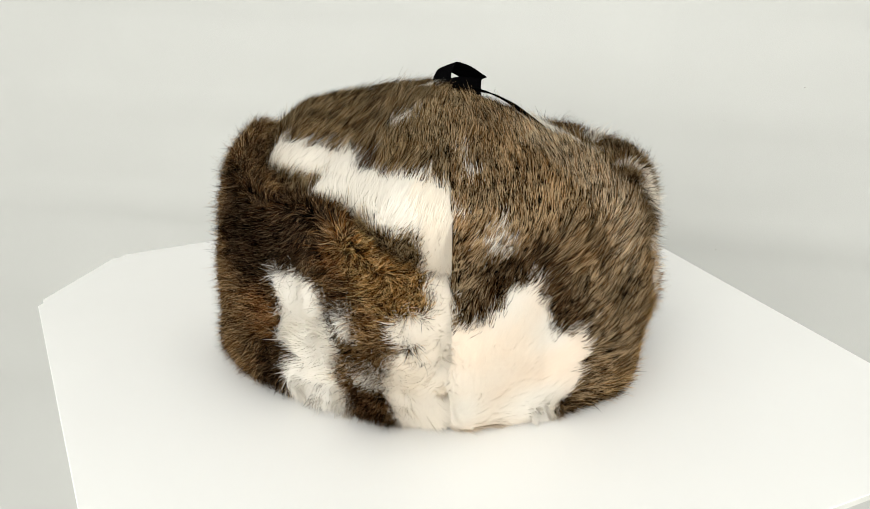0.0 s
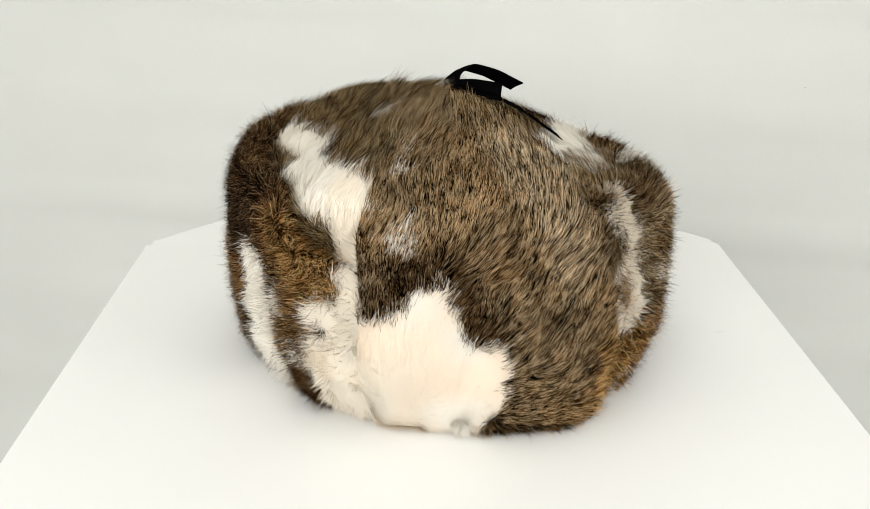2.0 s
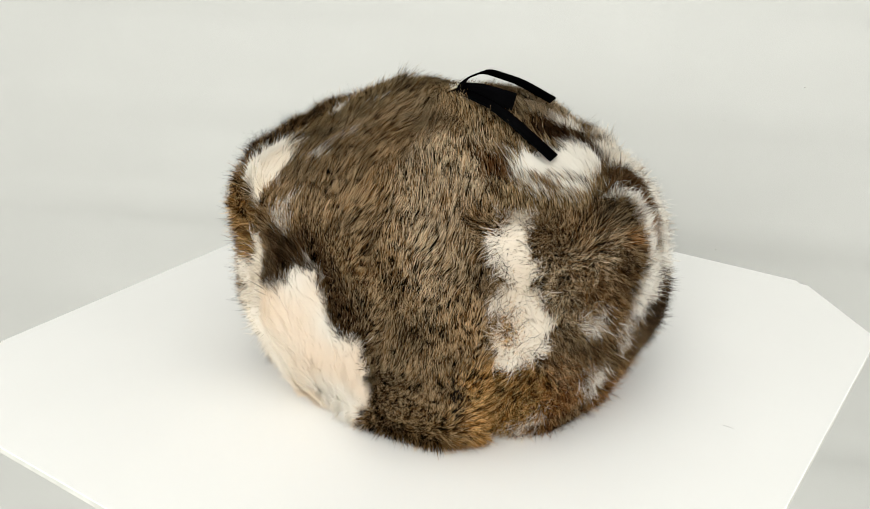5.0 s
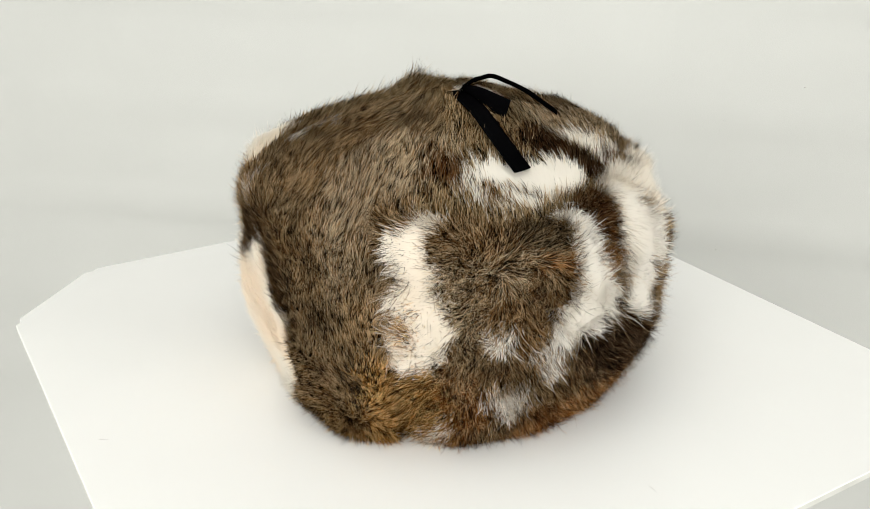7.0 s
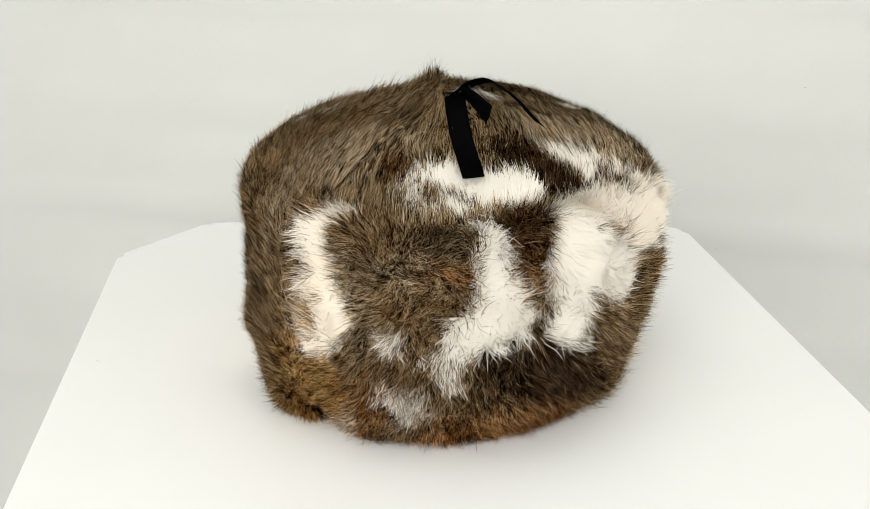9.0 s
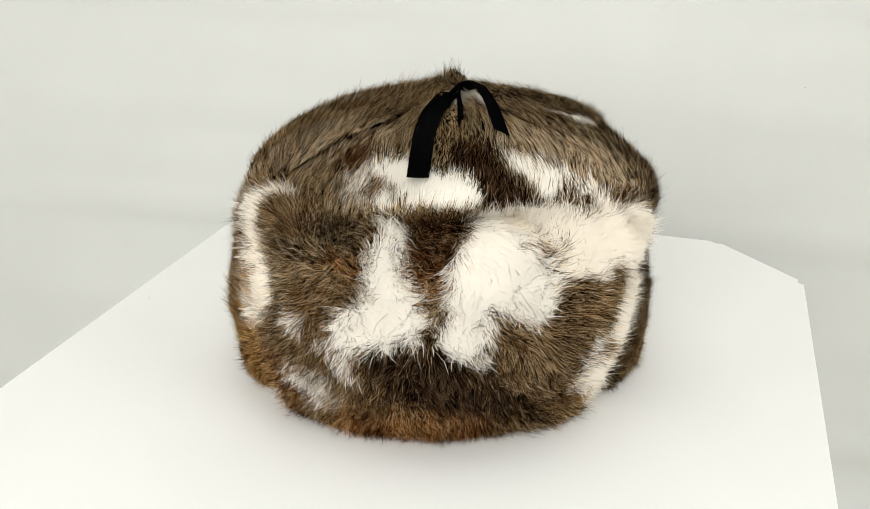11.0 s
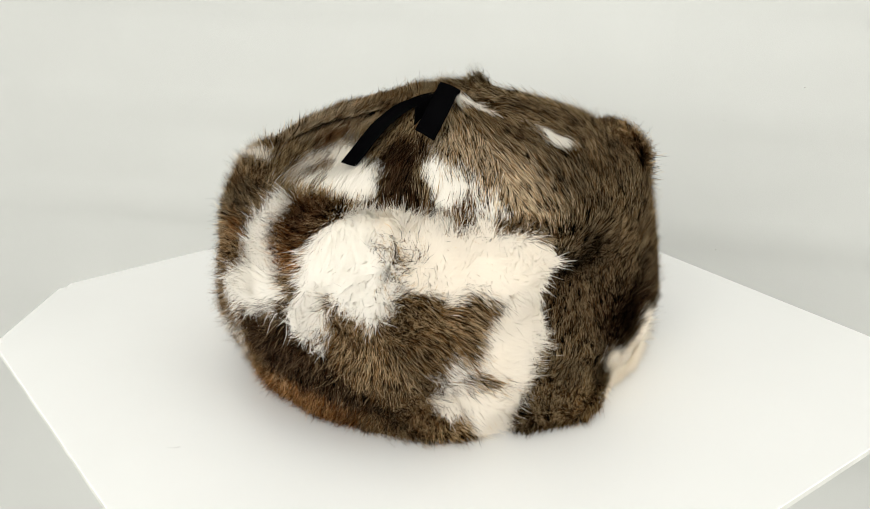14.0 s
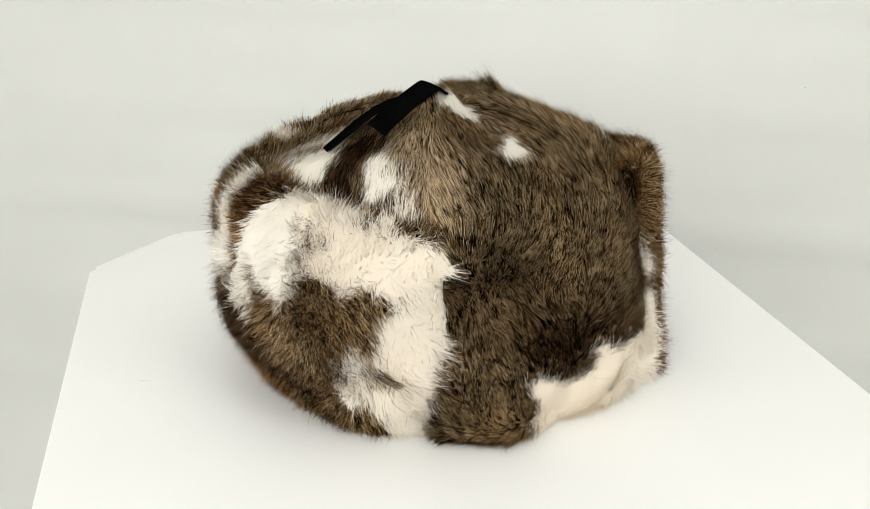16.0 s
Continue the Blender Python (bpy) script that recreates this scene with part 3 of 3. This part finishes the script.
def build_fur(name, parent, title, label, verts, quads, vn, beta, s, root, nor, eu, ev, bb, ss, length, lie, lift, wild):
    n = len(root)
    # combing: slow swirls and small tufts over the set lie
    loose = wild > 0.3
    sw, sw2 = vnoise(root, 30, 3)[:, None], vnoise(root, 30, 4)[:, None]
    tu, tu2 = vnoise(root, 110, 7)[:, None], vnoise(root, 110, 8)[:, None]
    fan = lie[0] * np.ones((n, 1))
    if name == "visor":
        fan = np.clip((bb[:, None] + 5) / 40, -1, 1) * 0.35
    big, small = (0.75, 0.9) if loose else (0.4, 0.35)
    flow = eu * (fan + big * sw + small * tu) + ev * (lie[1] * np.clip((root[:, 2:] / UNIT - 0.012) / 0.03, 0.05, 1) + big * sw2 + small * tu2)
    flow = flow / np.maximum(np.linalg.norm(flow, axis=1, keepdims=True), 0.5)
    jitter = rng.normal(0, 1, (n, 3))
    loft = lift * (1 + 0.35 * vnoise(root, 60, 5)[:, None])
    guard = rng.random(n) < 0.17
    shown = root + flow * (length / 1000 * 0.5)
    angle = np.degrees(np.arctan2(shown[:, 1], shown[:, 0])) - FRONT
    base, white = fur_colour(name, bb + (angle - bb + 180) % 360 - 180, shown)
    calm = np.where(white > 0.5, 0.3, 1.0)[:, None]
    way = unit(flow * 0.9 + nor * loft * (0.4 + 0.6 * calm) + jitter * calm * np.where(guard, wild * 1.4, wild)[:, None])
    size = length / 1000 * rng.uniform(0.6, 1.1, n) * np.where(guard, 1.5, 1.0)
    size *= 1 + 0.2 * vnoise(root, 90, 6) + 0.18 * vnoise(root, 260, 9)
    crest = np.exp(-(np.hypot(root[:, 0] - TUFT[0], root[:, 1] - TUFT[1]) / 0.007) ** 2) * (root[:, 2] > 0.25 * UNIT)
    size *= 1 + 0.6 * crest
    if name == "crown":
        # the ribbon end presses the fur flat
        for start, end in ((polar(95, .01, 0), polar(33, .136, 0)), (polar(90, .02, 0), polar(57, .082, 0))):
            a, b = np.array(start[:2]), np.array(end[:2])
            along = np.clip(((root[:, :2] - a) @ (b - a)) / ((b - a) @ (b - a)), 0, 1)[:, None]
            size *= 1 - 0.65 * np.exp(-(np.linalg.norm(root[:, :2] - a - along * (b - a), axis=1) / 0.0085) ** 4)
    way = unit(way + np.array((0, 0, 2.0)) * crest[:, None])
    bend = unit(way + flow * 0.4 + jitter[:, ::-1] * wild * 0.8 - np.array((0, 0, 0.15)))
    mid = root + way * size[:, None] * 0.6
    tip = mid + bend * size[:, None] * 0.4
    mid[:, 2], tip[:, 2] = np.maximum(mid[:, 2], 0.0012), np.maximum(tip[:, 2], 0.0008)
    side = unit(np.cross(way, nor) + jitter * 0.35)
    wide = np.where(guard, 0.00013, 0.00018 if loose else 0.0002)[:, None] * rng.uniform(0.7, 1.25, (n, 1)) * (1 + 0.9 * white[:, None])
    pts = np.stack([root - side * wide, root + side * wide, mid + side * wide * 0.8, mid - side * wide * 0.8, tip], 1)
    face = np.cross(pts[:, 1] - pts[:, 0], pts[:, 3] - pts[:, 0])
    flip = (face * nor).sum(1) < 0
    pts[flip] = pts[flip][:, [1, 0, 3, 2, 4]]
    face[flip] *= -1
    pale = white[:, None] > 0.5
    shade_n = unit(nor * np.where(pale, 1.0, 0.75) + unit(face) * np.where(pale, 0.05, 0.45) + way * np.where(pale, 0.05, 0.15))
    # colour: each dark hair is banded, with black or straw tips; roots also carry painted shade between hairs
    r1, r2 = rng.random((n, 1)), rng.random((n, 1))
    clump = 0.5 if loose else 0.68
    kind = np.clip(0.5 + 0.8 * vnoise(root, 1200, 31), 0, 1) * clump + rng.random(n) * (1 - clump)
    black, light = (kind < (0.5 if loose else 0.455))[:, None], (kind > (0.63 if loose else 0.595))[:, None]
    tone = 0.35 + 0.9 * r1
    warm = np.array((1.26, 0.94, 0.66))
    deep = np.clip(base[:, :1] / 0.17, 0.4 if loose else 0.0, 1)
    straw = np.array((.285, .215, .13)) * (1.35 if loose else 1.0) * deep * (0.2 + 1.3 * r2)
    # dark roots, taken down to near black to paint the gaps' shade
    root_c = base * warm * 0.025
    mid_c = np.where(black, base * 0.022, np.where(light, base * 1.7 + straw * 0.6, base * warm * tone))
    tip_c = np.where(black, base * 0.01, np.where(light, base * 2.0 + straw, base * warm * tone))
    wcol = base * (0.97 + 0.03 * r2)
    k = white[:, None] > 0.5
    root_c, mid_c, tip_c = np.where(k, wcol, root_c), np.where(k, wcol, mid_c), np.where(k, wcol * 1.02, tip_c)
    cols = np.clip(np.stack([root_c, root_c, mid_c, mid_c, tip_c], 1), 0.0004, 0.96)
    # one mesh: hide and hairs
    nh = len(verts)
    bgrid, sgrid = np.repeat(beta, len(s)), np.tile(s, len(beta))
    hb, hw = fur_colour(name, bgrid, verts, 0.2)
    # hide under dark fur at 4 %: shade between the hairs put into its colour
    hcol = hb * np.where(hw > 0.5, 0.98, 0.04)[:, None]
    base_i = nh + 5 * np.arange(n)[:, None]
    tri_a = base_i + np.array([[0, 1, 2]])
    tri_b = base_i + np.array([[0, 2, 3]])
    tri_c = base_i + np.array([[3, 2, 4]])
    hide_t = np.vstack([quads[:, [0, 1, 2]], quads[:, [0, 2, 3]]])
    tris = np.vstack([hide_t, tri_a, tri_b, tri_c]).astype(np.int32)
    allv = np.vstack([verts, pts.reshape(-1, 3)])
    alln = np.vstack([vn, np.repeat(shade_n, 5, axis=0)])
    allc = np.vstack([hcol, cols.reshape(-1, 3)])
    me = bpy.data.meshes.new(title)
    me.vertices.add(len(allv))
    me.vertices.foreach_set("co", allv.astype(np.float32).ravel())
    me.loops.add(len(tris) * 3)
    me.loops.foreach_set("vertex_index", tris.ravel())
    me.polygons.add(len(tris))
    me.polygons.foreach_set("loop_start", np.arange(0, len(tris) * 3, 3, dtype=np.int32))
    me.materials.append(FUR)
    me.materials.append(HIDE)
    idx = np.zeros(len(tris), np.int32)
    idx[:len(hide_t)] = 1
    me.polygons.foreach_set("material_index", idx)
    me.polygons.foreach_set("use_smooth", np.ones(len(tris), bool))
    at = me.attributes.new("fur_colour", "FLOAT_COLOR", "POINT")
    at.data.foreach_set("color", np.hstack([allc, np.ones((len(allc), 1))]).astype(np.float32).ravel())
    me.update()
    me.normals_split_custom_set_from_vertices(alln.astype(np.float32))
    ob = new(title, me)
    ob.parent = parent
    return tagged(ob, label)


def ribbon(name, parent, path, width, label="", side=(1, 0, 0)):
    """A grosgrain band with fine cross ribs along a path of points; side: the way of its width."""
    p = [Vector(q) for q in path]
    bm = bmesh.new()
    rows = []
    fine = []
    for a, b in zip(p, p[1:]):
        for t in np.linspace(0, 1, 10, endpoint=False):
            fine.append(a.lerp(b, t))
    fine.append(p[-1])
    for _ in range(6):
        fine = [fine[0]] + [(a + b * 2 + c) / 4 for a, b, c in zip(fine, fine[1:], fine[2:])] + [fine[-1]]
    for i, c in enumerate(fine):
        along = (fine[min(i + 1, len(fine) - 1)] - fine[max(i - 1, 0)]).normalized()
        w = (Vector(side) - along * along.dot(Vector(side))).normalized()
        up = w.cross(along)
        lift = 0.00014 if i % 2 else 0.0
        rows.append([bm.verts.new(c + w * width * t + up * (lift + 0.0004 * (1 - 4 * t * t))) for t in (-0.5, -0.25, 0, 0.25, 0.5)])
    for a, b in zip(rows, rows[1:]):
        for i in range(4):
            bm.faces.new((a[i], a[i + 1], b[i + 1], b[i])).smooth = True
    ob = part(name, bm, RIBBON, parent, label)
    m = ob.modifiers.new("thickness", "SOLIDIFY")
    m.thickness = 0.0006
    return ob


def fur_hat():
    hat = empty("fur_hat")
    tagged(hat, "mottled brown and white rabbit fur hat with black ribbon ties", "hat")
    fur_part("crown", hat, "crown", "brown and white fur crown")
    fur_part("visor", hat, "visor_flap", "fluffy brown visor flap with white patches")
    fur_part("back", hat, "back_flap", "fluffy dark brown neck flap with white patches")
    fur_part("ear_right", hat, "ear_flap", "smooth grey brown ear flap with a pale lower corner")
    fur_part("ear_left", hat, "ear_flap", "smooth dark brown ear flap with a cream lower corner")
    ribbon("ribbon_tail", hat, [polar(95, .010, .307), polar(45, .028, .306), polar(33, .060, .299), polar(31, .088, .284), polar(33, .132, .252)], 0.0130, "black grosgrain ribbon end", (-0.54, 0.84, 0))
    ribbon("ribbon_loop", hat, [polar(97, .015, .304), polar(95, .030, .318), polar(87, .052, .3255), polar(77.5, .088, .313), polar(71.4, .124, .293)],
           0.0125, "black grosgrain ribbon loop", (0.99, -0.1, 0.42))
    ribbon("ribbon_wing", hat, [polar(90, .020, .305), polar(66, .042, .305), polar(60, .060, .301), polar(57.5, .077, .297)], 0.0115, "black grosgrain ribbon end", (-0.28, -0.06, 0.95))
    return hat


studio()
pedestal()
lint()
board = turning_board()
hairs = [loose_hair(0.174, 0.1016, 5, 0.007), loose_hair(0.110, -0.2044, 60, 0.006)]
hat = fur_hat()


def motions():
    turn = [(t, pose(0, 0, 0, 0, 0, -12.01 * t)) for t in range(17)]
    walk(board, turn)
    walk(hat, turn)
    for hair in hairs:
        walk(hair, turn)


motions()
